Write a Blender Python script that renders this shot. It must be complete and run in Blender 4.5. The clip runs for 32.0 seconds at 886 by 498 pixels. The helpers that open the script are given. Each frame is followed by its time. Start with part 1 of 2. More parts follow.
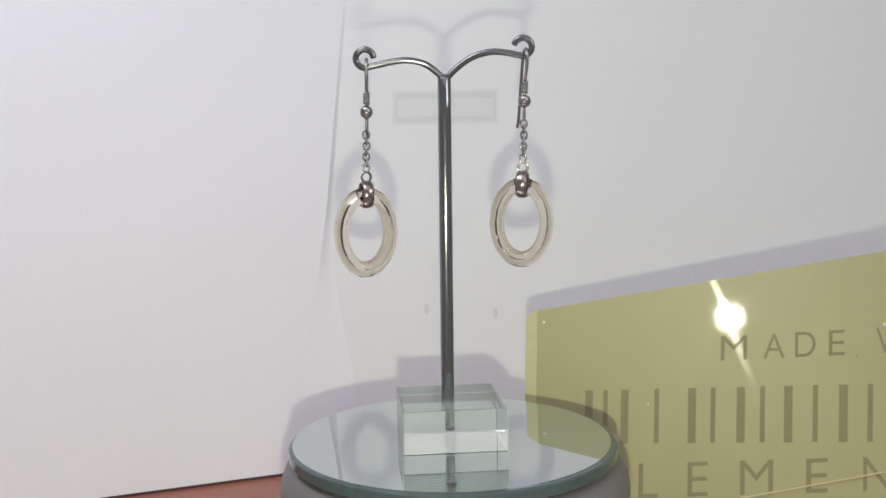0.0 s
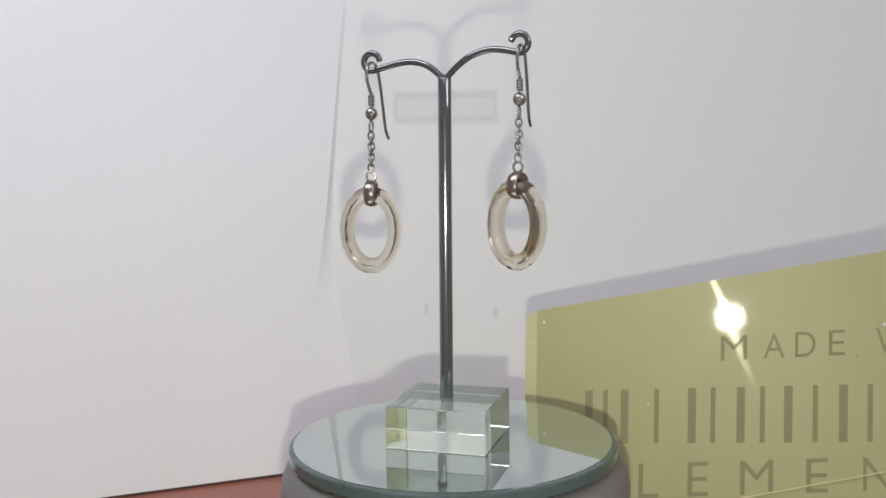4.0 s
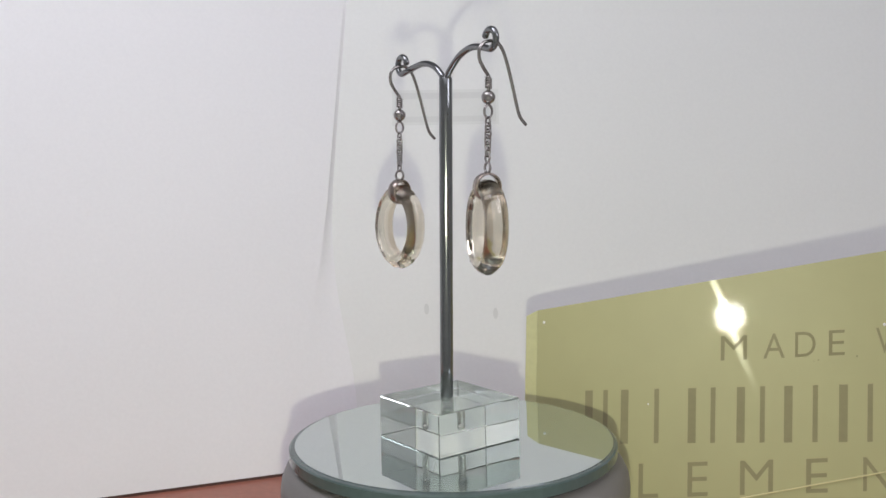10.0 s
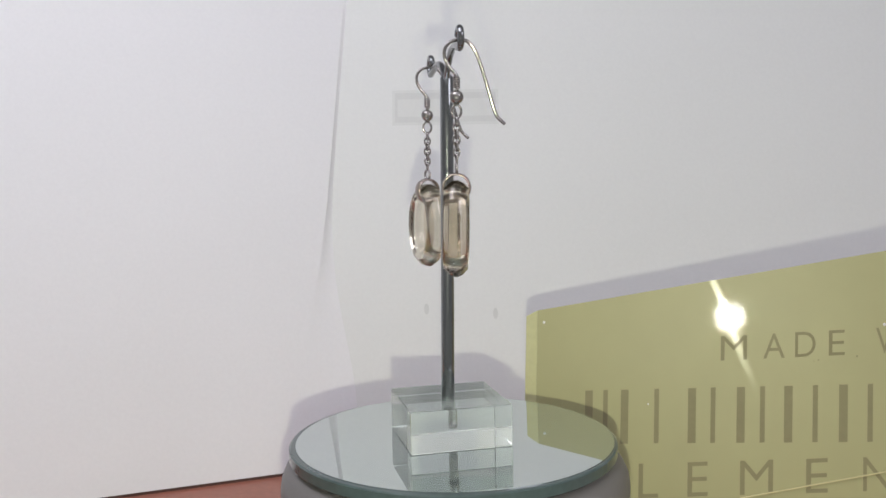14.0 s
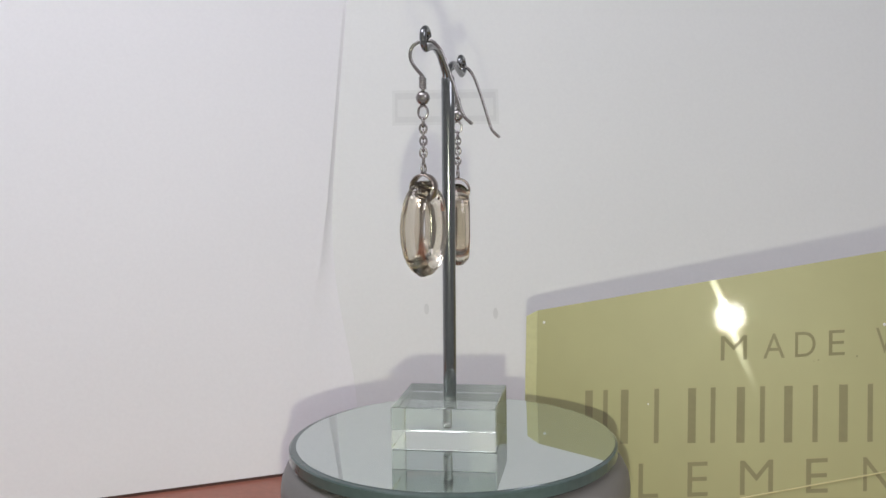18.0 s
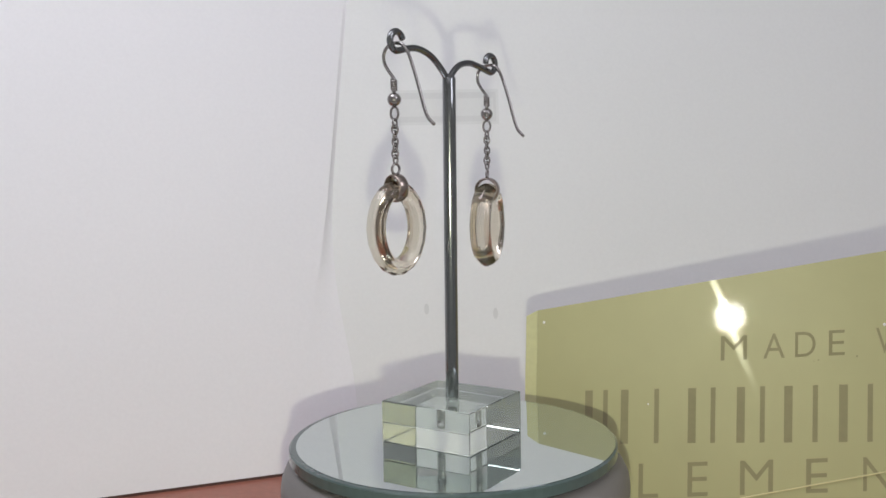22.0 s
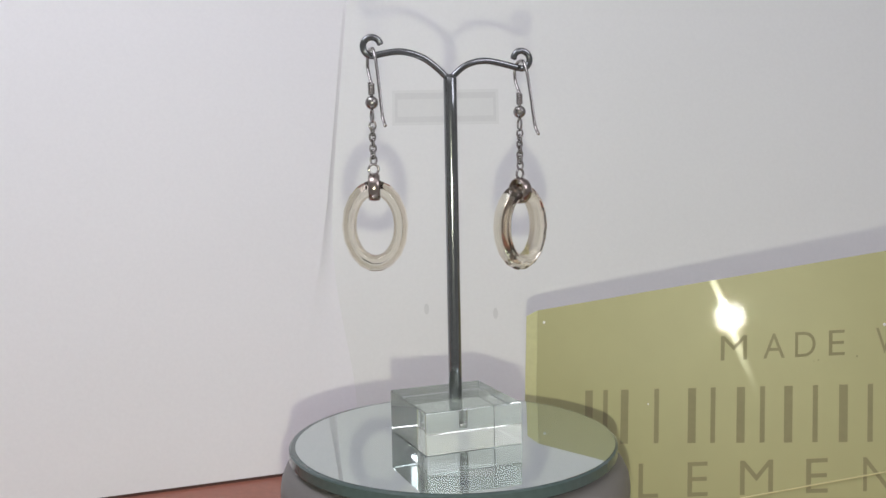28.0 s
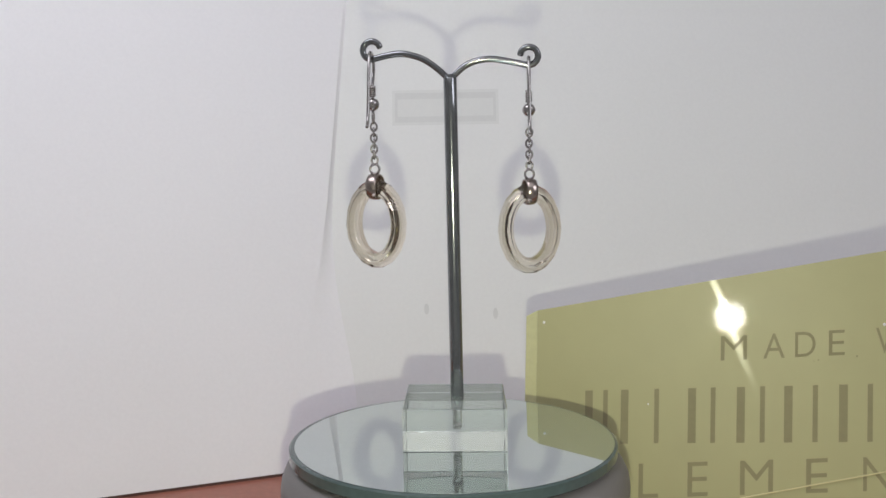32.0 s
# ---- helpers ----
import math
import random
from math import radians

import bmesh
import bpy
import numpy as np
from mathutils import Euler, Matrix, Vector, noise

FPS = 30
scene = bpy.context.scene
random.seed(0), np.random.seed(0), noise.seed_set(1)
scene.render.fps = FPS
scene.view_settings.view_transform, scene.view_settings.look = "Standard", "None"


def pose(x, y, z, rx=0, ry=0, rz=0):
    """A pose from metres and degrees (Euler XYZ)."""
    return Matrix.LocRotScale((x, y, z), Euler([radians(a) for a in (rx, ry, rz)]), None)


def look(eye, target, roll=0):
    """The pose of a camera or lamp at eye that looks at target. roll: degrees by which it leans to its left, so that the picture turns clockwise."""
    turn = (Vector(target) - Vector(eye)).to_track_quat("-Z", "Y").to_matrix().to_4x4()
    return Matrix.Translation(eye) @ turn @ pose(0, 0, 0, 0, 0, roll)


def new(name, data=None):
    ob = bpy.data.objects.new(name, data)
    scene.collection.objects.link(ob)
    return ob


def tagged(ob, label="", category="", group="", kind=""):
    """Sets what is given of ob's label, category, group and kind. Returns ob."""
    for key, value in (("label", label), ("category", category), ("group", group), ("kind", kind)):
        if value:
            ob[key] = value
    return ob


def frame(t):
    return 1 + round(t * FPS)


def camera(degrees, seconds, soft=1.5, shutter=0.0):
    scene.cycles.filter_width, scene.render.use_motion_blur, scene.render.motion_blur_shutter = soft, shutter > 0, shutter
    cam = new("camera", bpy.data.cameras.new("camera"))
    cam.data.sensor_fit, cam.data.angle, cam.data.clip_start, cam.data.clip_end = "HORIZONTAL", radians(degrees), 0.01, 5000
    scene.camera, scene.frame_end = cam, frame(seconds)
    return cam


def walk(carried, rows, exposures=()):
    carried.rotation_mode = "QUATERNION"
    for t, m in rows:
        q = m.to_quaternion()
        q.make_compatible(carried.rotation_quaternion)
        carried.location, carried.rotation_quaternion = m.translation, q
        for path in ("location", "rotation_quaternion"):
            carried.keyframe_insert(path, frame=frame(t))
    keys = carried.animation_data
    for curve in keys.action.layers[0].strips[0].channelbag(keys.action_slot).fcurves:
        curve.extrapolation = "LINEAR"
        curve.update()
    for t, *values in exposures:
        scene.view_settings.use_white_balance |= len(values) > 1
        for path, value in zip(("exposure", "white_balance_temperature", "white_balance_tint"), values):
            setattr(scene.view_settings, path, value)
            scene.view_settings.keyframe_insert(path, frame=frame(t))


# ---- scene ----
SPIN = 5.863            # degrees a second, clockwise from above
cam = camera(51.02, 32.0, soft=1.5)
EYE = Vector((0.0, -0.24, 0.07263))
VIEW = look(EYE, (-0.00178, -0.00106, 0.05012), -0.965)
walk(cam, [(0.0, VIEW), (32.0, VIEW)], [(0.0, 0.0), (2.0, -0.03), (6.0, -0.02), (9.0, 0.0), (12.0, 0.02), (14.0, 0.0), (17.0, -0.06), (18.0, -0.03), (21.0, -0.03), (25.0, -0.02), (28.0, -0.05), (29.0, -0.06), (31.0, -0.03), (32.0, -0.10)])

# ---- light ----
world = bpy.data.worlds.new("world")
scene.world = world
world.use_nodes = True
world.node_tree.nodes["Background"].inputs[0].default_value = (0.80, 0.76, 0.90, 1)
world.node_tree.nodes["Background"].inputs[1].default_value = 0.05


def lamp(name, kind, m, energy, colour, **more):
    data = bpy.data.lights.new(name, kind)
    data.energy, data.color = energy, colour
    if "size" in more:
        data.shape, data.size, data.size_y = "RECTANGLE", more["size"], more["size_y"]
    if "radius" in more:
        data.shadow_soft_size = more["radius"]
    if "cone" in more:
        data.spot_size, data.spot_blend = radians(more["cone"]), 1.0
    ob = new(name, data)
    ob.matrix_world = m
    return ob


# the small white light beside the lens, and three cool unseen fills, placed to fit the cards' brightness
lamp("camera_flash", "SPOT", look((0.0, -0.243, 0.0497), (-0.01, 0.0, 0.045)), 1.42, (0.985, 1.0, 0.775), radius=0.0021, cone=150)
# added fills for the room's ambient light; no such lamps are known
lamp("overhead_fill", "AREA", look((-0.2, -0.1, 0.45), (-0.12, 0.1, 0.1)), 1.25, (0.885, 0.88, 1.0), size=0.32, size_y=0.2)
lamp("ceiling_fill", "AREA", look((0.0, -0.9, 1.48), (0.0, -0.9, 0.0)), 5.3, (0.91, 0.905, 1.0), size=1.4, size_y=1.4)
lamp("right_fill", "AREA", look((1.25, -1.0, 0.95), (-0.05, 0.1, 0.05)), 9.8, (0.89, 0.88, 1.0), size=0.8, size_y=0.8)


# ---- materials ----
def material(name, colour, rough=0.5, metal=0.0, **more):
    """A principled material whose colour and roughness vary at two scales; sizes in metres."""
    m = bpy.data.materials.new(name)
    m.use_nodes = True
    nodes, links = m.node_tree.nodes, m.node_tree.links
    p = nodes["Principled BSDF"]
    p.inputs["Base Color"].default_value = (*colour, 1)
    p.inputs["Roughness"].default_value = rough
    p.inputs["Metallic"].default_value = metal
    for key, socket in (("ior", "IOR"), ("glass", "Transmission Weight"), ("coat", "Coat Weight"), ("coat_rough", "Coat Roughness"), ("specular", "Specular IOR Level")):
        if key in more:
            p.inputs[socket].default_value = more[key]
    vary = more.get("vary", 0.0)
    if vary:
        where = nodes.new("ShaderNodeTexCoord")
        broad, fine = nodes.new("ShaderNodeTexNoise"), nodes.new("ShaderNodeTexNoise")
        broad.inputs["Scale"].default_value = 1 / more.get("broad", 0.05)
        fine.inputs["Scale"].default_value = 1 / more.get("fine", 0.002)
        for n in (broad, fine):
            n.inputs["Detail"].default_value = 4
            links.new(where.outputs["Object"], n.inputs["Vector"])
        both = nodes.new("ShaderNodeMath")
        both.operation = "ADD"
        links.new(broad.outputs["Fac"], both.inputs[0])
        links.new(fine.outputs["Fac"], both.inputs[1])
        ramp = nodes.new("ShaderNodeMapRange")
        ramp.inputs[1].default_value, ramp.inputs[2].default_value = 0.6, 1.4
        links.new(both.outputs[0], ramp.inputs[0])
        mix = nodes.new("ShaderNodeMix")
        mix.data_type = "RGBA"
        other = more.get("other", tuple(c * (1 - vary) for c in colour))
        mix.inputs[6].default_value, mix.inputs[7].default_value = (*other, 1), (*colour, 1)
        links.new(ramp.outputs[0], mix.inputs[0])
        links.new(mix.outputs[2], p.inputs["Base Color"])
        worn = nodes.new("ShaderNodeMapRange")
        worn.inputs[3].default_value, worn.inputs[4].default_value = rough * 0.85, min(1.0, rough * 1.2 + 0.01)
        links.new(broad.outputs["Fac"], worn.inputs[0])
        links.new(worn.outputs[0], p.inputs["Roughness"])
        if more.get("bump"):
            bump = nodes.new("ShaderNodeBump")
            bump.inputs["Strength"].default_value, bump.inputs["Distance"].default_value = more["bump"], more.get("fine", 0.002) * 0.2
            links.new(fine.outputs["Fac"], bump.inputs["Height"])
            links.new(bump.outputs[0], p.inputs["Normal"])
    return m


PAPER = material("white_card", (0.70, 0.71, 0.685), 0.62, specular=0.3, vary=0.05, broad=0.12, fine=0.0015, bump=0.06)
# the same card in a lighter white: the side panel's stronger light is in the colour
PAPER_LEFT = material("white_card_lit", (0.738, 0.737, 0.735), 0.68, specular=0.2, vary=0.05, broad=0.15, fine=0.0015, bump=0.06)
INK = material("faint_grey_print", (0.60, 0.61, 0.585), 0.62, specular=0.3, vary=0.06, broad=0.02)
INK_PALE = material("paler_grey_print", (0.645, 0.657, 0.628), 0.62, specular=0.3, vary=0.05, broad=0.02)
CHROME = material("dark_chrome", (0.225, 0.232, 0.236), 0.12, 0.88, vary=0.12, broad=0.01, fine=0.0006)
POST = material("brushed_chrome", (0.25, 0.262, 0.265), 0.12, 0.84, vary=0.25, broad=0.008, fine=0.0005)
PEG = material("steel_peg", (0.62, 0.63, 0.60), 0.22, 0.8, vary=0.1, broad=0.004)
SILVER = material("silver", (0.36, 0.34, 0.325), 0.17, 0.9, vary=0.2, broad=0.004, fine=0.0004)
BAIL = material("rhodium_silver", (0.36, 0.305, 0.27), 0.2, 0.9, vary=0.15, broad=0.004)


def clear(name, colour, ior, haze=0.0, haze_colour=(0.86, 0.93, 0.82)):
    """Cut glass whose tint deepens with each pass and each inner reflection; haze is the share of plain diffuse colour
    mixed in.
    """
    m = bpy.data.materials.new(name)
    m.use_nodes = True
    g = m.node_tree.nodes.new("ShaderNodeBsdfGlass")
    g.inputs["Color"].default_value, g.inputs["Roughness"].default_value, g.inputs["IOR"].default_value = (*colour, 1), 0.0, ior
    out = m.node_tree.nodes["Material Output"].inputs[0]
    m.node_tree.links.new(g.outputs[0], out)
    if haze:
        dull, mix = m.node_tree.nodes.new("ShaderNodeBsdfDiffuse"), m.node_tree.nodes.new("ShaderNodeMixShader")
        dull.inputs["Color"].default_value = (*haze_colour, 1)
        mix.inputs[0].default_value = haze
        m.node_tree.links.new(g.outputs[0], mix.inputs[1])
        m.node_tree.links.new(dull.outputs[0], mix.inputs[2])
        m.node_tree.links.new(mix.outputs[0], out)
    return m


# the diffuse share brightens the block in place of light passing through it
ACRYLIC = clear("clear_acrylic", (0.982, 1.0, 0.98), 1.49, 0.035)
CRYSTAL = clear("champagne_crystal", (0.941, 0.917, 0.854), 1.56)
CRYSTAL_WALL = clear("tinted_crystal", (0.90, 0.865, 0.795), 1.56, 0.14, (0.55, 0.48, 0.41))
# brown that stands in for the dark inner reflections along the rim
CRYSTAL_RIM = clear("darkened_rim_crystal", (0.80, 0.75, 0.66), 1.56)
MIRROR = material("mirror_glass", (0.61, 0.665, 0.655), 0.015, 0.93, vary=0.06, broad=0.03)
GLASS_EDGE = material("green_glass_edge", (0.075, 0.105, 0.103), 0.14, coat=0.2, coat_rough=0.05, specular=0.3, vary=0.25, broad=0.02)
PLASTIC = material("taupe_plastic", (0.15, 0.14, 0.138), 0.42, vary=0.12, broad=0.03, fine=0.0006, bump=0.1)
GOLD = material("olive_gold_acrylic", (0.385, 0.368, 0.183), 0.44, coat=0.13, coat_rough=0.035, vary=0.10, broad=0.06, fine=0.02)
gold_nodes, gold_links = GOLD.node_tree.nodes, GOLD.node_tree.links
streak = gold_nodes.new("ShaderNodeBsdfAnisotropic")       # added lobe that imitates the lens streak through the highlight
streak.inputs["Color"].default_value, streak.inputs["Roughness"].default_value, streak.inputs["Anisotropy"].default_value = (1, 1, 0.9, 1), 0.09, 0.80
streak.distribution = "BECKMANN"
along = gold_nodes.new("ShaderNodeVectorTransform")
along.vector_type, along.convert_from, along.convert_to = "VECTOR", "OBJECT", "WORLD"
along.inputs[0].default_value = (0.93, 0.36, 0)
share = gold_nodes.new("ShaderNodeMixShader")
share.inputs[0].default_value = 0.002
peel, peel_at, peel_bump = gold_nodes.new("ShaderNodeTexNoise"), gold_nodes.new("ShaderNodeTexCoord"), gold_nodes.new("ShaderNodeBump")
peel.inputs["Scale"].default_value, peel.inputs["Detail"].default_value = 900, 1
peel_bump.inputs["Strength"].default_value, peel_bump.inputs["Distance"].default_value = 0.12, 0.0002
for outlet, inlet in ((peel_at.outputs["Object"], peel.inputs["Vector"]), (peel.outputs["Fac"], peel_bump.inputs["Height"]), (peel_bump.outputs[0], gold_nodes["Principled BSDF"].inputs["Coat Normal"]),
                      (along.outputs[0], streak.inputs["Tangent"]), (gold_nodes["Principled BSDF"].outputs[0], share.inputs[1]), (streak.outputs[0], share.inputs[2]),
                      (share.outputs[0], gold_nodes["Material Output"].inputs[0])):
    gold_links.new(outlet, inlet)
# pale edge, its colour raised further for light thrown up by the mirror
GOLD_EDGE = material("mirror_lit_gold_edge", (0.57, 0.56, 0.30), 0.40, coat=0.3, coat_rough=0.12, vary=0.15, broad=0.02)
LETTER = material("grey_olive_print", (0.262, 0.243, 0.133), 0.6, specular=0.2, vary=0.1, broad=0.01)
LINE = material("bright_gold_line", (0.60, 0.54, 0.29), 0.3, vary=0.1, broad=0.02)
STUD = material("bright_steel", (0.80, 0.80, 0.76), 0.32, 0.6, vary=0.1, broad=0.002)
TABLE = material("red_brown_wood", (0.36, 0.135, 0.09), 0.38, vary=0.3, broad=0.05, fine=0.003, bump=0.08)
TABLE_EDGE = material("dark_seam", (0.10, 0.05, 0.04), 0.7, vary=0.2, broad=0.02)
ROOM = material("room_paint", (0.72, 0.72, 0.71), 0.8, vary=0.1, broad=0.6, fine=0.01)
CEILING = material("ceiling_paint", (0.75, 0.75, 0.75), 0.8, vary=0.08, broad=0.6, fine=0.01)


# ---- mesh helpers ----
def mesh(name, verts, faces, mat, smooth=False):
    me = bpy.data.meshes.new(name)
    me.from_pydata([tuple(v) for v in verts], [], faces)
    bm = bmesh.new()
    bm.from_mesh(me)
    bmesh.ops.recalc_face_normals(bm, faces=bm.faces)
    bm.to_mesh(me)
    bm.free()
    me.materials.append(mat)
    if smooth:
        me.polygons.foreach_set("use_smooth", [True] * len(me.polygons))
    return me


def part(name, me, parent, label="", m=None):
    ob = new(name, me)
    ob.parent = parent
    if m is not None:
        ob.matrix_basis = m
    if label:
        ob["label"] = label
    return ob


def thing(name, m, label, category, group="", kind=""):
    ob = new(name)
    ob.empty_display_size = 0.01
    ob.matrix_basis = m
    return tagged(ob, label, category, group, kind)


def tube(name, points, radius, mat, closed=False, sides=12):
    """A round wire along points, with rounded ends when it is open."""
    pts = [Vector(q) for q in points]
    n = len(pts)
    tang = []
    for i in range(n):
        a, b = (pts[i - 1], pts[(i + 1) % n]) if closed else (pts[max(i - 1, 0)], pts[min(i + 1, n - 1)])
        tang.append((b - a).normalized())
    side = tang[0].orthogonal().normalized()
    sides_at = []
    for i in range(n):
        side = (side - tang[i] * side.dot(tang[i])).normalized()
        sides_at.append(side.copy())
    if closed:  # spread the leftover twist over the ring
        last = (sides_at[-1] - tang[0] * sides_at[-1].dot(tang[0])).normalized()
        twist = math.atan2(tang[0].dot(last.cross(sides_at[0])), last.dot(sides_at[0]))
        sides_at = [Matrix.Rotation(twist * i / n, 3, tang[i]) @ s for i, s in enumerate(sides_at)]
    rows = [(pts[i], sides_at[i], tang[i], radius) for i in range(n)]
    if not closed:
        e0, e1 = rows[0], rows[-1]
        rows = [(e0[0] - e0[2] * radius * 0.35, e0[1], e0[2], radius * 0.7)] + rows + [(e1[0] + e1[2] * radius * 0.35, e1[1], e1[2], radius * 0.7)]
    verts, faces = [], []
    for c, s, t, r in rows:
        u = t.cross(s)
        verts += [c + (s * math.cos(k * math.tau / sides) + u * math.sin(k * math.tau / sides)) * r for k in range(sides)]
    count = len(rows)
    for i in range(count if closed else count - 1):
        j = (i + 1) % count
        faces += [(i * sides + k, i * sides + (k + 1) % sides, j * sides + (k + 1) % sides, j * sides + k) for k in range(sides)]
    if not closed:
        faces += [tuple(range(sides)), tuple(range((count - 1) * sides, count * sides))]
    return mesh(name, verts, faces, mat, True)


def smooth_path(points, per=6):
    """A Catmull-Rom curve through the points."""
    q = [Vector(v) for v in points]
    q = [q[0] * 2 - q[1]] + q + [q[-1] * 2 - q[-2]]
    out = []
    for i in range(1, len(q) - 2):
        for k in range(per):
            t = k / per
            a, b, c, d = q[i - 1:i + 3]
            out.append(0.5 * (2 * b + (c - a) * t + (2 * a - 5 * b + 4 * c - d) * t * t + (3 * b - a - 3 * c + d) * t ** 3))
    return out + [q[-2]]


def lathe(name, profile, mat, sides=96, smooth=True, sharp=35):
    """Turns (radius, z) pairs round the z axis; a radius of 0 closes it."""
    verts, faces, rings = [], [], []
    for r, z in profile:
        if r == 0:
            rings.append([len(verts)])
            verts.append((0, 0, z))
        else:
            rings.append(list(range(len(verts), len(verts) + sides)))
            verts += [(r * math.cos(k * math.tau / sides), r * math.sin(k * math.tau / sides), z) for k in range(sides)]
    for a, b in zip(rings, rings[1:]):
        for k in range(sides):
            j = (k + 1) % sides
            ring = [a[k % len(a)], a[j % len(a)], b[j % len(b)], b[k % len(b)]]
            ring = list(dict.fromkeys(ring))
            if len(ring) > 2:
                faces.append(tuple(ring))
    me = mesh(name, verts, faces, mat, smooth)
    if smooth:
        me.set_sharp_from_angle(angle=radians(sharp))
    return me


def slab(name, corners, depth, mat, bevel=0.0):
    """A flat piece: a polygon and its copy moved by depth, with its edges rounded."""
    n = len(corners)
    verts = [Vector(c) for c in corners] + [Vector(c) + Vector(depth) for c in corners]
    faces = [tuple(range(n)), tuple(range(2 * n - 1, n - 1, -1))] + [(i, (i + 1) % n, (i + 1) % n + n, i + n) for i in range(n)]
    me = mesh(name, verts, faces, mat)
    if bevel:
        bm = bmesh.new()
        bm.from_mesh(me)
        bmesh.ops.bevel(bm, geom=list(bm.edges), offset=bevel, segments=2, affect="EDGES", profile=0.5)
        bm.to_mesh(me)
        bm.free()
    return me


def box(name, x0, y0, z0, x1, y1, z1, mat, bevel=0.0):
    return slab(name, [(x0, y0, z0), (x1, y0, z0), (x1, y1, z0), (x0, y1, z0)], (0, 0, z1 - z0), mat, bevel)


# ---- the setting ----
TABLE_Z = -0.0571
table = thing("table", pose(0, 0.05, TABLE_Z), "red-brown wooden table under the display, mostly hidden", "table", kind="structure")
part("table_top", box("table_top", -0.70, -0.11, -0.03, 0.70, 0.50, 0.0, TABLE, 0.002), table)
for sx in (-0.62, 0.62):
    for sy in (-0.06, 0.42):
        part("table_leg", box("table_leg", sx - 0.03, sy - 0.03, -0.72, sx + 0.03, sy + 0.03, -0.03, TABLE, 0.003), table)

# white cards: one behind, leaning back, and one to its side that turns towards the lens
FOLD_LOW, FOLD_HIGH = Vector((-0.0615, 0.1445, TABLE_Z)), Vector((-0.0520, 0.1952, 0.1474))
lean = Vector((0, 0.24, 1))
tall = 0.265
back_low = Vector((-0.075, 0.16 + 0.24 * TABLE_Z, TABLE_Z))
side = Vector((-0.934, -0.357, 0))
backdrop = thing("wall_back", pose(*back_low), "white card backdrop leaning back behind the stand", "backdrop", kind="structure")
part("card", slab("card", [(0, 0, 0), (0.34, 0, 0), Vector((0.34, 0, 0)) + lean * tall, lean * tall], (0, 0.0022, -0.0005), PAPER, 0.0004), backdrop)


# a faint printed frame on the card
def printed(name, x0, z0, x1, z1, y, mat, label):
    return part(name, slab(name, [Vector((x, y, 0)) + lean * z for x, z in ((x0, z0), (x1, z0), (x1, z1), (x0, z1))], (0, -0.00001, 0), mat), backdrop, label)


printed("printed_ground", 0.0500, 0.1462, 0.0980, 0.1621, -0.00003, INK_PALE, "pale grey printed ground")
for x0, z0, x1, z1 in ((0.0512, 0.1580, 0.0968, 0.1608), (0.0512, 0.1475, 0.0968, 0.1501), (0.0512, 0.1501, 0.0524, 0.1580), (0.0956, 0.1501, 0.0968, 0.1580)):
    printed("printed_line", x0, z0, x1, z1, -0.00006, INK, "faint grey printed line")
# two small upright grey ovals on the card
for x, z in ((0.0644, 0.0656), (0.0945, 0.0633)):
    spot = [Vector((x + 0.0011 * math.cos(k * math.tau / 14), -0.00005, 0)) + lean * (z + 0.0024 * math.sin(k * math.tau / 14)) for k in range(14)]
    part("grey_mark", slab("grey_mark", spot, (0, -0.00005, 0), INK), backdrop, "faint grey mark")
sidecard = thing("wall_side", pose(*FOLD_LOW), "white card side panel standing on the brown table", "backdrop", kind="structure")


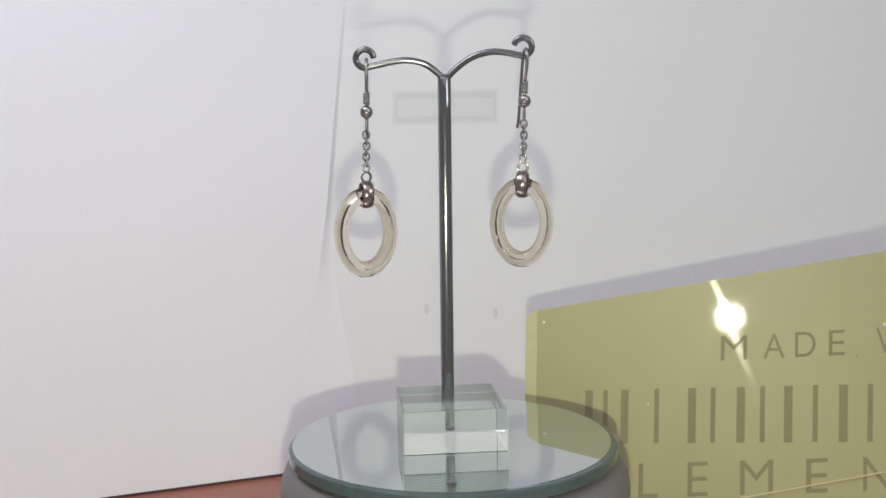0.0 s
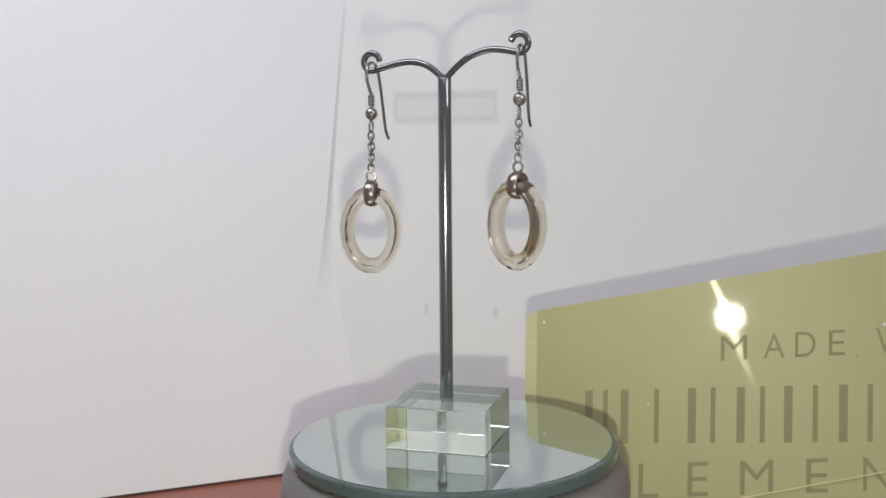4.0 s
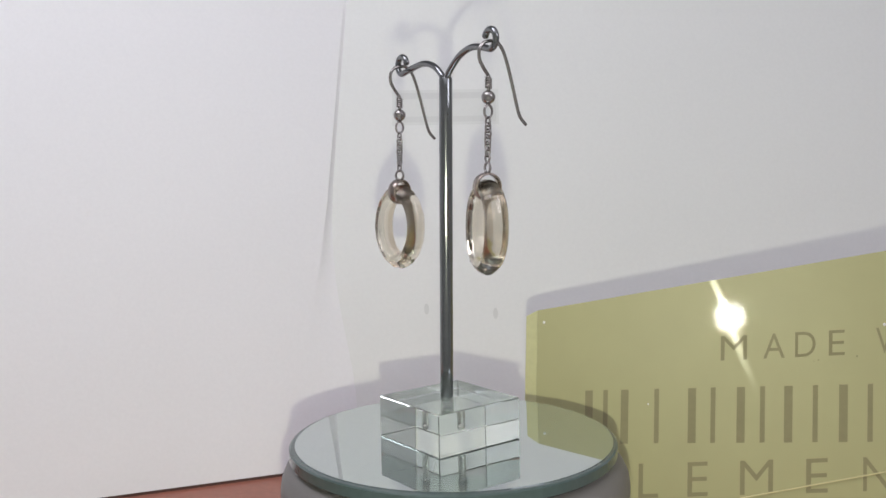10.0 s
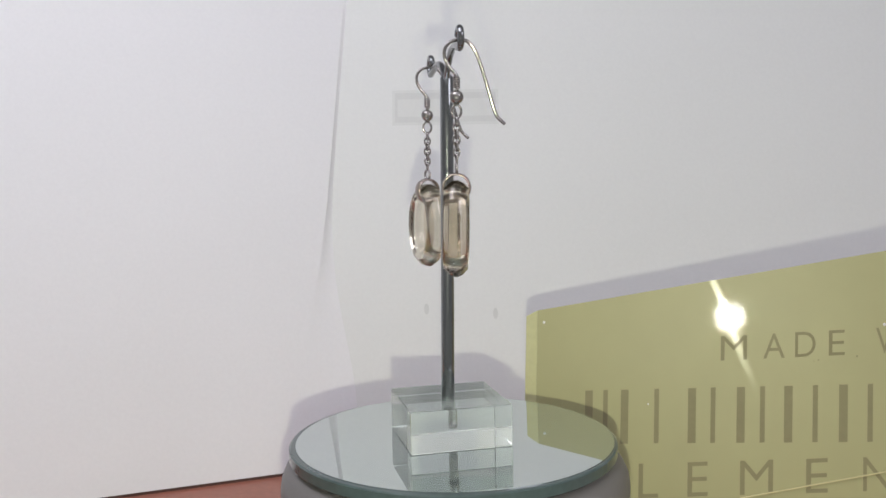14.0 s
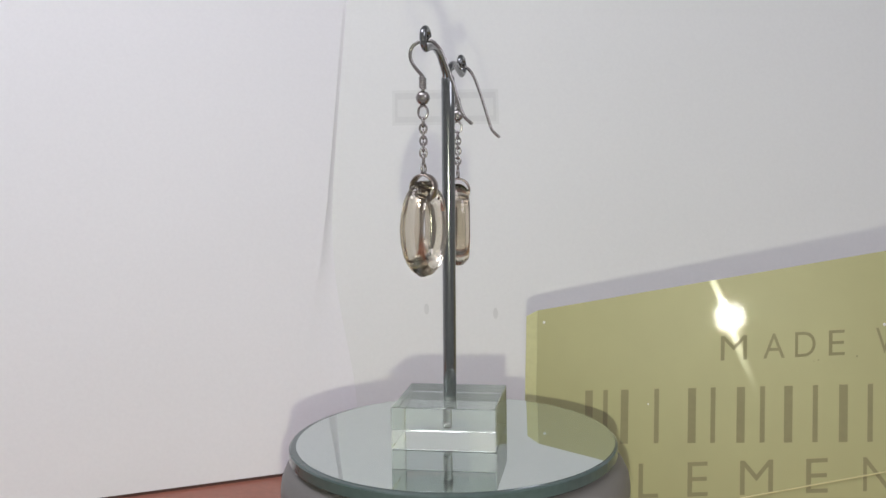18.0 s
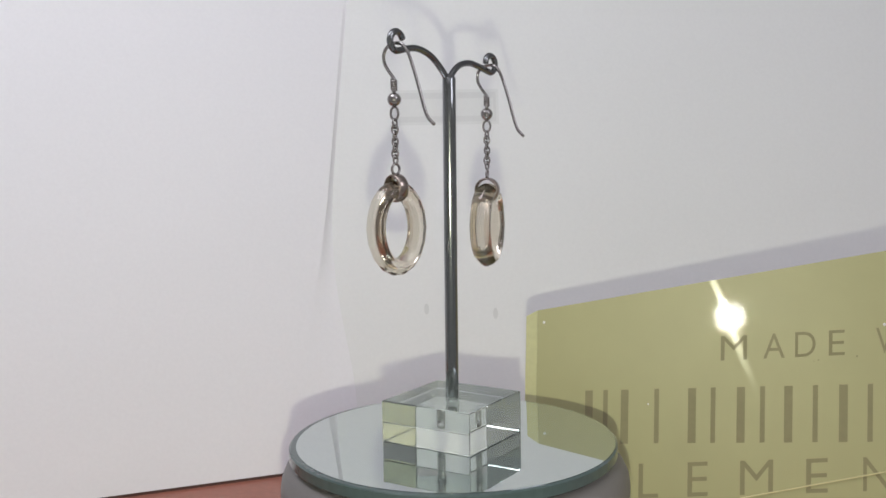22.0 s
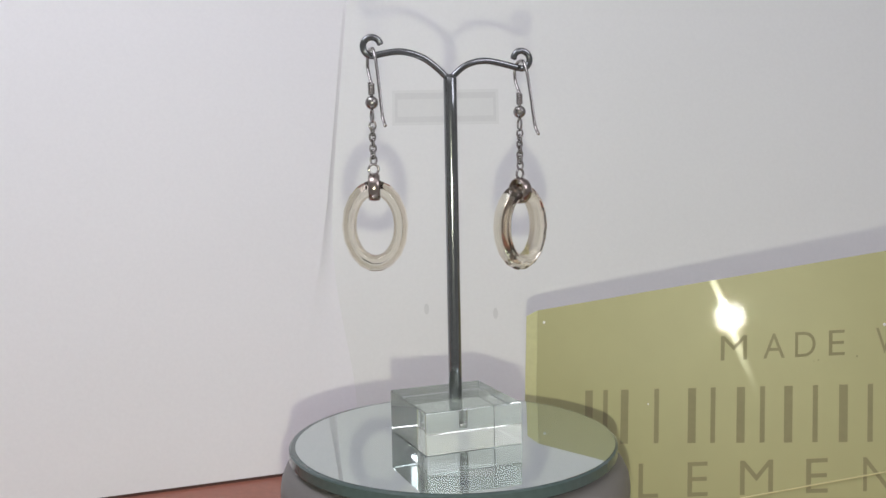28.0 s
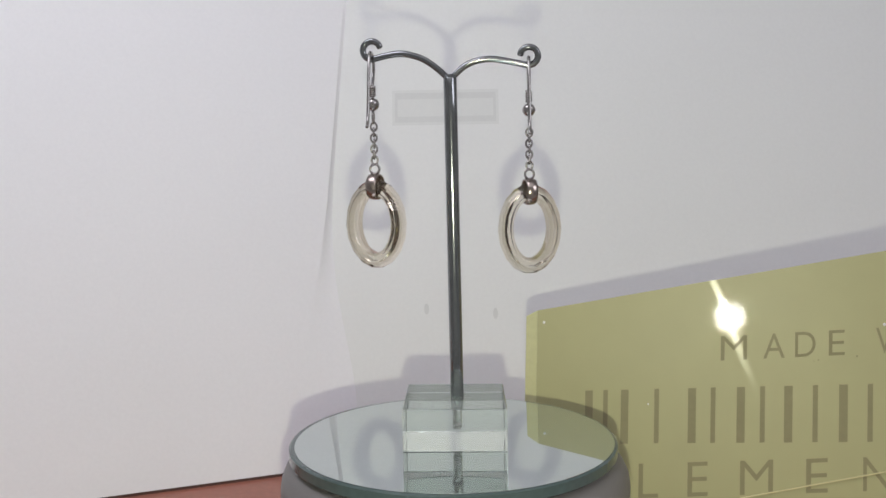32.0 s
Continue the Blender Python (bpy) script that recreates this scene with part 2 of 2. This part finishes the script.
def side_sheet(rows=40, across=14):
    """A sheet that meets the back card in a sharp fold at its top and runs into it in a wide curve lower down."""
    verts, faces = [], []
    for i in range(rows + 1):
        h = i / rows
        at = Vector((0, 0, 0.0013)).lerp(FOLD_HIGH - FOLD_LOW, h)
        at.y += -0.0039 * (1 - h) - 0.0004
        back = 0.001 * float(np.interp(h, (0.0, 0.1, 0.22, 0.32, 0.42, 0.55, 0.8, 1.0), (15.0, 10.0, 5.0, 1.6, -0.9, -2.5, -4.0, -5.4)))
        card_y = 0.16 + 0.24 * (FOLD_LOW.z + at.z) - FOLD_LOW.y
        free = min(1.0, max(0.0, (h - 0.12) / 0.5))
        free = free * free * (3 - 2 * free)             # higher up the fold is sharp
        start = at + side * max(back, 0.0) + Vector((max(-back, 0.0), 0, 0))
        start.y = min(start.y, card_y - 0.00035)
        meet = at - side * ((card_y - at.y) / -side.y)   # where the sheet's plane runs into the card
        end = Vector((meet.x + 0.006, card_y + 0.0002, at.z)).lerp(Vector((start.x + 0.0020, card_y + 0.0003, at.z)), free)
        turn = meet.lerp(Vector((start.x + 0.0008, card_y, at.z)), free)
        # the far stretch, out of view, is added as a reflector for the block
        verts += [at + side * 0.40, at + side * 0.20, at + side * 0.11, start + side * 0.006, start + side * 0.003, start + side * 0.0005]
        for k in range(across + 1):
            t = k / across
            verts.append(start * (1 - t) ** 2 + turn * (2 * t * (1 - t)) + end * t * t)
    shift = (FOLD_HIGH - FOLD_LOW) * 0.35
    wide = len(verts) // (rows + 1)
    verts += [v + shift for v in verts[-wide:]]
    for i in range(rows + 1):
        faces += [(i * wide + k, i * wide + k + 1, (i + 1) * wide + k + 1, (i + 1) * wide + k) for k in range(wide - 1)]
    me = mesh("card", verts, faces, PAPER_LEFT, True)
    bm = bmesh.new()
    bm.from_mesh(me)
    if sum(f.normal.y for f in bm.faces) > 0:
        bmesh.ops.reverse_faces(bm, faces=bm.faces)
    got = bmesh.ops.extrude_face_region(bm, geom=list(bm.faces))
    bmesh.ops.translate(bm, vec=(-0.00003, 0.0001, 0), verts=[q for q in got["geom"] if isinstance(q, bmesh.types.BMVert)])
    bmesh.ops.recalc_face_normals(bm, faces=bm.faces)
    bm.to_mesh(me)
    bm.free()
    me.set_sharp_from_angle(angle=radians(40))
    return me


part("card", side_sheet(), sidecard)
gap, over = Vector((0, -0.0039, 0)), -side * 0.0182
foot_strip = Vector((0, 0, 0.0013))
part("edging", slab("edging", [gap + over, gap + side * 0.40, gap + side * 0.40 + foot_strip, gap + over + foot_strip], (-0.0007, 0.0018, 0), TABLE_EDGE), sidecard, "dark edging along the foot")

# the room that closes the place
room = [("floor", -1.6, -1.9, -0.85, 1.6, 1.3, -0.80, ROOM), ("ceiling", -1.6, -1.9, 1.50, 1.6, 1.3, 1.55, CEILING),
        ("wall_north", -1.6, 1.25, -0.8, 1.6, 1.3, 1.5, ROOM), ("wall_south", -1.6, -1.9, -0.8, 1.6, -1.85, 1.5, ROOM),
        ("wall_west", -1.6, -1.85, -0.8, -1.55, 1.25, 1.5, ROOM), ("wall_east", 1.55, -1.85, -0.8, 1.6, 1.25, 1.5, ROOM)]
for nm, *b, mat in room:
    tagged(new(nm, box(nm, *b, mat)), "plain painted " + nm.split("_")[0] + " of the dim room", nm.split("_")[0], kind="structure")

# ---- turntable ----
turntable = thing("turntable", pose(0, 0, TABLE_Z), "taupe plastic display turntable with a round mirror top", "turntable")
H = -TABLE_Z
BODY_R = 0.0457
part("body", lathe("body", [(0, 0.0), (BODY_R - 0.001, 0.0), (BODY_R, 0.001), (BODY_R, H - 0.0105), (BODY_R - 0.0004, H - 0.0082), (BODY_R - 0.0013, H - 0.0062), (BODY_R - 0.0028, H - 0.0048), (BODY_R - 0.0045, H - 0.0040), (0.034, H - 0.0036), (0, H - 0.0036)], PLASTIC), turntable, "", pose(0.0004, 0, 0))
PLATE_R = 0.0429
plate = part("top_plate", lathe("top_plate", [(0, -0.0034), (PLATE_R - 0.0006, -0.0034), (PLATE_R, -0.0029), (PLATE_R, -0.0005), (PLATE_R - 0.0005, -0.00015), (0, -0.00015)], GLASS_EDGE, 128, True, 20), turntable, "greenish glass edge")
part("mirror", lathe("mirror", [(0, -0.00012), (PLATE_R - 0.0012, -0.00012), (PLATE_R - 0.0012, 0.0), (0, 0.0)], MIRROR, 128, False), plate, "silvered mirror disc", pose(-0.0004, 0.0005, 0))

# ---- earring stand ----
S = 0.24
BASE = Vector((-0.0010, -0.0008, 0.0))
stand = thing("earring_stand", pose(*BASE), "dark chrome earring stand on a clear acrylic block", "jewellery stand")


def block():
    c = [Vector((-0.0509, -0.0636, 0)) * S, Vector((0.0583, -0.0518, 0)) * S, Vector((0.0453, 0.0584, 0)) * S, Vector((-0.0640, 0.0471, 0)) * S]
    return slab("base", [v - BASE for v in c], (0, 0, 0.0454 * S), ACRYLIC, 0.00032)


part("base", block(), stand, "clear acrylic block", pose(0, 0, 0.00005))
foot, head = Vector((-0.0051, -0.0044, 0.016)) * S - BASE, Vector((-0.0031, 0.0, 0.3905)) * S - BASE
top_face = (0.0455 * S - foot.z) / (head.z - foot.z)     # where the post meets the block; a thinner peg goes on into it
shoulder = foot.lerp(head, top_face)
part("post", tube("post", [shoulder.lerp(head, k / 8) for k in range(9)], 0.00172, POST, sides=28), stand)
part("peg", tube("peg", [foot.lerp(shoulder, k / 4) for k in range(5)], 0.00118, PEG, sides=24), stand, "bright steel peg set into the block")


def arm(tip, crown, line, centre, turn, ends):
    """One bent wire: up from the post, out in a wave and round into an open curl. Sizes in 1/1643 of the unit."""
    pts = []
    q = Vector(tip)
    for px, py in line:
        x, z = q.x + (px - centre[0]) / 1643, crown - (py - 2 - (centre[1] - 19)) / 1643
        pts.append((x, z))
    for k in range(13):
        a = radians(ends[0] + (ends[1] - ends[0]) * k / 12)
        pts.append((q.x + 15.5 * math.cos(a) * turn / 1643, crown - (20.5 - 15.5 * math.sin(a)) / 1643))
    out = []
    for x, z in pts:
        k = max(0.0, min(1.0, (x + 0.003) / (q.x + 0.003)))
        out.append(Vector((x, -0.001 + (q.y + 0.001) * k, z)) * S - BASE)
    return tube("arm", smooth_path(out, 5), 0.00084, CHROME, sides=14)


part("arm", arm((0.0809, 0.0015), 0.4348, [(790, 143), (799, 130), (815, 115), (835, 101), (855, 93), (877, 89), (900, 91)], (929, 78), 1, (-100, 162)), stand)
part("arm", arm((-0.0866, -0.0069), 0.4245, [(788, 143), (776, 129), (759, 115), (740, 107), (718, 104), (698, 106), (678, 110)], (648, 97), -1, (-100, 172)), stand)
part("collar", lathe("collar", [(0, -0.0006), (0.00125, -0.0006), (0.0016, -0.0002), (0.0016, 0.0004), (0.0011, 0.0010), (0, 0.0012)], CHROME, 24), stand, "", Matrix.Translation(head))


# ---- earrings ----
def oval(a, b, radius, mat, name, n=20):
    return tube(name, [(a * math.cos(k * math.tau / n), 0, b * math.sin(k * math.tau / n)) for k in range(n)], radius, mat, True, 8)


def crystal():
    """An oval ring: a smooth wall round the hole, flat faces and bevels cut into facets on the outside."""
    n, fine, verts, faces, soft = 18, 72, [], [], []
    rng = random.Random(5)
    section = [(4.72, 7.55, 0.0), (4.75, 7.6, 1.6), (5.0, 7.95, 2.4), (5.45, 8.45, 2.85), (6.75, 9.8, 2.95), (8.0, 11.2, 1.5), (8.38, 11.7, 0.5)]
    rows = [(a, b, -y) for a, b, y in section[:0:-1]] + section
    loops = []
    for a, b, y in rows:
        smooth = a < 6
        count = fine if smooth else n
        loops.append((len(verts), count))
        for k in range(count):
            t = k * math.tau / count
            lift = 0 if smooth else rng.uniform(-0.05, 0.05)
            verts.append((a * math.cos(t) / 1000, (y + lift) / 1000, b * math.sin(t) / 1000))
    for (p, m), (q, l) in zip(loops, loops[1:] + loops[:1]):
        for k in range(min(m, l)):
            if m == l:
                faces.append((p + k, p + (k + 1) % m, q + (k + 1) % l, q + k))
            else:       # a facet runs up to several short edges of the smooth wall
                ratio = max(m, l) // min(m, l)
                wide, close, big = (p, q, m) if m > l else (q, p, l)
                arc = [wide + (k * ratio + j) % big for j in range(ratio + 1)]
                faces.append(tuple(arc + [close + (k + 1) % min(m, l), close + k]))
            soft.append(m == fine and l == fine)
    me = mesh("crystal_ring", verts, faces, CRYSTAL)
    me.polygons.foreach_set("use_smooth", soft)
    # each cut edge is rounded more than its cut, to add glints of light
    bm = bmesh.new()
    bm.from_mesh(me)
    cuts = [e for e in bm.edges if e.calc_face_angle(0) > radians(6) and not all(f.smooth for f in e.link_faces)]
    bmesh.ops.bevel(bm, geom=cuts, offset=0.00022, segments=3, profile=0.5, affect="EDGES", clamp_overlap=True)
    for f in bm.faces:
        f.smooth = f.smooth or f.calc_area() < 1.2e-7
    bm.to_mesh(me)
    bm.free()
    # a faint brown coating on the hole's wall; the bevels' deeper brown paints dark inner reflections
    me.materials.append(CRYSTAL_WALL)
    me.materials.append(CRYSTAL_RIM)
    for p in me.polygons:
        x, y, z = p.center * 1000
        far = math.hypot(x / 7.4, z / 10.55)
        p.material_index = 1 if abs(y) < 2 and far < 0.70 else 2 if abs(abs(y) - 2.2) < 0.6 and 0.93 < far < 1.08 else 0
    return me


def bail():
    """A wide half-round band bent into a ring; its axis lies along x."""
    n, prof, verts, faces = 32, [(2.9, -1.35), (3.15, -1.45), (3.42, -1.0), (3.55, 0), (3.42, 1.0), (3.15, 1.45), (2.9, 1.35), (2.85, 0)], [], []
    for k in range(n):
        t = k * math.tau / n
        verts += [(w / 1000, r * math.cos(t) / 1000, r * math.sin(t) / 1000) for r, w in prof]
    m = len(prof)
    for k in range(n):
        j = (k + 1) % n
        faces += [(k * m + i, k * m + (i + 1) % m, j * m + (i + 1) % m, j * m + i) for i in range(m)]
    return mesh("bail", verts, faces, BAIL, True)


def earring(bead, face, tip, dz, drop):
    """bead: its place; face: degrees by which the crystal's plane is turned; tip: the way its ear wire points."""
    hang = Vector(bead) * S
    top = thing("earring", pose(*hang), "silver drop earring with a champagne crystal oval ring", "earring", "pair of earrings")
    u = 0.1345 / 1000
    wire = [(0, 10), (1, 34), (-5, 43), (-14, 54), (-21, 67), (-21, 82), (-13, 93), (0, 98), (12, 98), (21, 95), (32, 82), (42, 59), (54, 24), (63, -6), (69, -24), (75, -35), (87, -46)]
    way = Matrix.Rotation(radians(tip), 4, "Z")
    part("ear_wire", tube("ear_wire", smooth_path([(x * u, 0, z * u) for x, z in wire], 5), 0.00042, SILVER, sides=10), top, "", way)
    coil = [(0.00062 * math.cos(k * math.tau / 10), 0.00062 * math.sin(k * math.tau / 10), 0.0021 + 0.0027 * k / 50) for k in range(51)]
    part("coil", tube("coil", coil, 0.00030, SILVER, sides=7), top, "tightly wound wire coil")
    ball = [(0.00168 * math.sin(k * math.pi / 12), -0.00168 * math.cos(k * math.pi / 12)) for k in range(13)]
    ball[0], ball[-1] = (0, -0.00168), (0, 0.00168)
    part("bead", lathe("bead", ball, SILVER, 24), top, "polished silver bead")
    part("eye_loop", oval(0.00115, 0.00155, 0.00030, SILVER, "eye_loop"), top, "", way @ pose(0, 0, -0.0033))
    low, first = -dz * S, -0.0050
    links = 7
    step = (low + 0.0016 - first) / links
    shape = oval(0.00080, abs(step) * 0.5 + 0.00040, 0.00027, SILVER, "chain_link", 16)
    for k in range(links):
        part("chain_link", shape, top, "", pose(0.00005 * (k % 3 - 1), 0, first + step * (k + 0.5), 0, 0, 12 + 90 * (k % 2) + 7 * (k % 3 - 1)))
    part("jump_ring", oval(0.00125, 0.00125, 0.00033, SILVER, "jump_ring"), top, "", pose(0, 0, low, 0, 0, face + 8))
    part("bail", bail(), top, "broad polished silver band", pose(0, 0, -drop[0] * S, 0, 0, face))
    part("crystal_ring", crystal(), top, "faceted champagne crystal", pose(0, 0, -drop[1] * S, 0, 0, face))
    return top


EAR_A = (0.0817, -0.0024, 0.3651)
EAR_B = (-0.0858, -0.0120, 0.3558)
earring_a = earring(EAR_A, -11.5, 94.0, 0.0694, (0.0883, 0.1290))
earring_b = earring(EAR_B, 18.0, 94.0, 0.0682, (0.0868, 0.1270))

# ---- plaque ----
NEARER = 0.98
PLAQUE = Matrix(((0.9581, 0.0364, -0.2843, 0.08642), (-0.2866, 0.1216, -0.9503, 0.04889), (0.0, 0.9920, 0.1269, 0.02275), (0, 0, 0, 1))) @ Matrix.Scale(NEARER, 4)
plaque = thing("display_plaque", PLAQUE, "thick olive-gold acrylic plaque with grey lettering, leaning back", "sign")
part("slab", slab("slab", [(-0.0612, -0.0775, 0), (0.105, -0.0800, 0), (0.105, 0.0333, 0), (-0.0612, 0.0000, 0)], (0, 0, -0.006), GOLD), plaque)
for u, v in ((-0.0590, -0.0040), (0.0464, -0.0010)):
    part("stud", lathe("stud", [(0, 0.0), (0.0005, 0.0), (0.00045, 0.0002), (0.00025, 0.00034), (0, 0.0004)], STUD, 16), plaque, "tiny polished metal stud", pose(u, v, 0.00002))
part("edge", slab("edge", [(-0.0653, -0.0775, -0.0009), (-0.06125, -0.0775, 0.0), (-0.06125, 0.0000, 0.0), (-0.0653, -0.0022, -0.0009)], (0, 0, -0.0045), GOLD_EDGE), plaque, "bevelled edge, painted paler for light off the mirror")
part("gold_line", slab("gold_line", [(0.0050, -0.0576, 0.0002), (0.0900, -0.0339, 0.0002), (0.0900, -0.0335, 0.0002), (0.0050, -0.0572, 0.0002)], (0, 0, 0.0003), LINE), plaque, "thin bright gold line")


def letter(text, u, v, width, height, slope, bold=-0.004):
    """One character, fitted to its width and height, lying on the plaque."""
    curve = bpy.data.curves.new("letter", "FONT")
    curve.body, curve.size, curve.extrude, curve.offset, curve.resolution_u = text, 1.0, 0.0, bold, 6
    ob = bpy.data.objects.new("letter", curve)
    scene.collection.objects.link(ob)
    bpy.context.view_layer.update()
    me = bpy.data.meshes.new_from_object(ob.evaluated_get(bpy.context.evaluated_depsgraph_get()))
    bpy.data.objects.remove(ob)
    xs, ys = [q.co.x for q in me.vertices], [q.co.y for q in me.vertices]
    x0, y0, w, h = min(xs), min(ys), max(xs) - min(xs), max(ys) - min(ys)
    for q in me.vertices:
        q.co = ((q.co.x - x0) / w * width, (q.co.y - y0) / h * height + (q.co.x - x0) / w * width * slope, 0)
    bm = bmesh.new()
    bm.from_mesh(me)
    got = bmesh.ops.extrude_face_region(bm, geom=list(bm.faces))
    bmesh.ops.translate(bm, vec=(0, 0, 0.00001), verts=[q for q in got["geom"] if isinstance(q, bmesh.types.BMVert)])
    bmesh.ops.recalc_face_normals(bm, faces=bm.faces)
    bm.to_mesh(me)
    bm.free()
    me.polygons.foreach_set("use_smooth", [False] * len(me.polygons))
    me.materials.clear()
    me.materials.append(LETTER)
    part("letter", me, plaque, "", pose(u, v, 0.00002))


def base_line(u, u0, v0, u1, v1):
    return v0 + (v1 - v0) * (u - u0) / (u1 - u0)


for text, u, w in (("M", -1.5, 8.0), ("A", 11.4, 6.4), ("D", 20.8, 6.0), ("E", 30.6, 4.6), ("W", 44.0, 9.0), ("I", 57.0, 1.0), ("T", 62.0, 6.0), ("H", 72.0, 6.0)):
    letter(text, u / 1000, base_line(u, 11.6, -13.0, 34.9, -10.8) / 1000, w / 1000, 0.0078, 0.09)
for text, u, w in (("E", -41.5, 6.2), ("L", -26.8, 6.3), ("E", -11.3, 6.3), ("M", 4.8, 9.9), ("E", 24.4, 6.3), ("N", 40.7, 7.8), ("T", 56.0, 7.0), ("S", 71.0, 6.0)):
    letter(text, u / 1000, base_line(u, -26.7, -60.3, 40.8, -52.2) / 1000, w / 1000, 0.0112 - 0.000012 * (u + 26), 0.12)
# stray dark specks by the print and one bright speck
for u, v, r, mat in ((27.6, -12.7, 0.22, LETTER), (38.7, -11.0, 0.28, LETTER), (26.4, -13.1, 0.16, LETTER), (-24.0, -29.5, 0.25, STUD)):
    part("speck", lathe("speck", [(0, 0.0), (r / 1000, 0.0), (r / 1300, 0.00003), (0, 0.00004)], mat, 10), plaque, "tiny speck", pose(u / 1000, v / 1000, 0.00002))
# the maker's mark: plain upright bars of its size and colour
for u, w in ((-45.5, 11.0), (-34.5, 20.0), (-12.5, 13.0), (2.5, 13.0), (16.5, 15.5), (32.5, 15.0), (50.0, 11.0), (63.0, 13.0), (79.0, 5.0)):
    for k, wide in ((0.08, 2.5), (0.62, 1.5)):
        x = u + w * k
        v = base_line(x, -45.5, -44.0, 40.2, -37.2)
        part("mark_bar", slab("mark_bar", [(x / 1000, v / 1000, 0.00002), ((x + wide) / 1000, (v + 0.2) / 1000, 0.00002), ((x + wide) / 1000, (v + 17.9) / 1000, 0.00002), (x / 1000, (v + 17.7) / 1000, 0.00002)], (0, 0, 0.00001), LETTER), plaque)


# ---- what turns ----
def turned(p, t):
    a = -radians(SPIN * t)
    return pose(p.x * math.cos(a) - p.y * math.sin(a), p.x * math.sin(a) + p.y * math.cos(a), p.z, 0, 0, -SPIN * t)


def hung(p, t, own):
    """Like turned(), but plumb: the table's axis is a little off the plumb line, and each earring hangs a little askew on its hook."""
    m = turned(p, t)
    return Matrix.Translation(m.translation) @ pose(0, 0, 0, 0, 0.75, 0) @ pose(0, 0, 0, 0, 0, -SPIN * t) @ pose(0, 0, 0, 0, own, 0)


def motions():
    times = [float(k) for k in range(33)]
    walk(plate, [(t, pose(0, 0, H, 0, 0, -SPIN * t)) for t in times])
    walk(stand, [(t, turned(BASE, t)) for t in times])
    walk(earring_a, [(t, hung(Vector(EAR_A) * S, t, 1.1)) for t in times])
    walk(earring_b, [(t, hung(Vector(EAR_B) * S, t, 0.75)) for t in times])


motions()
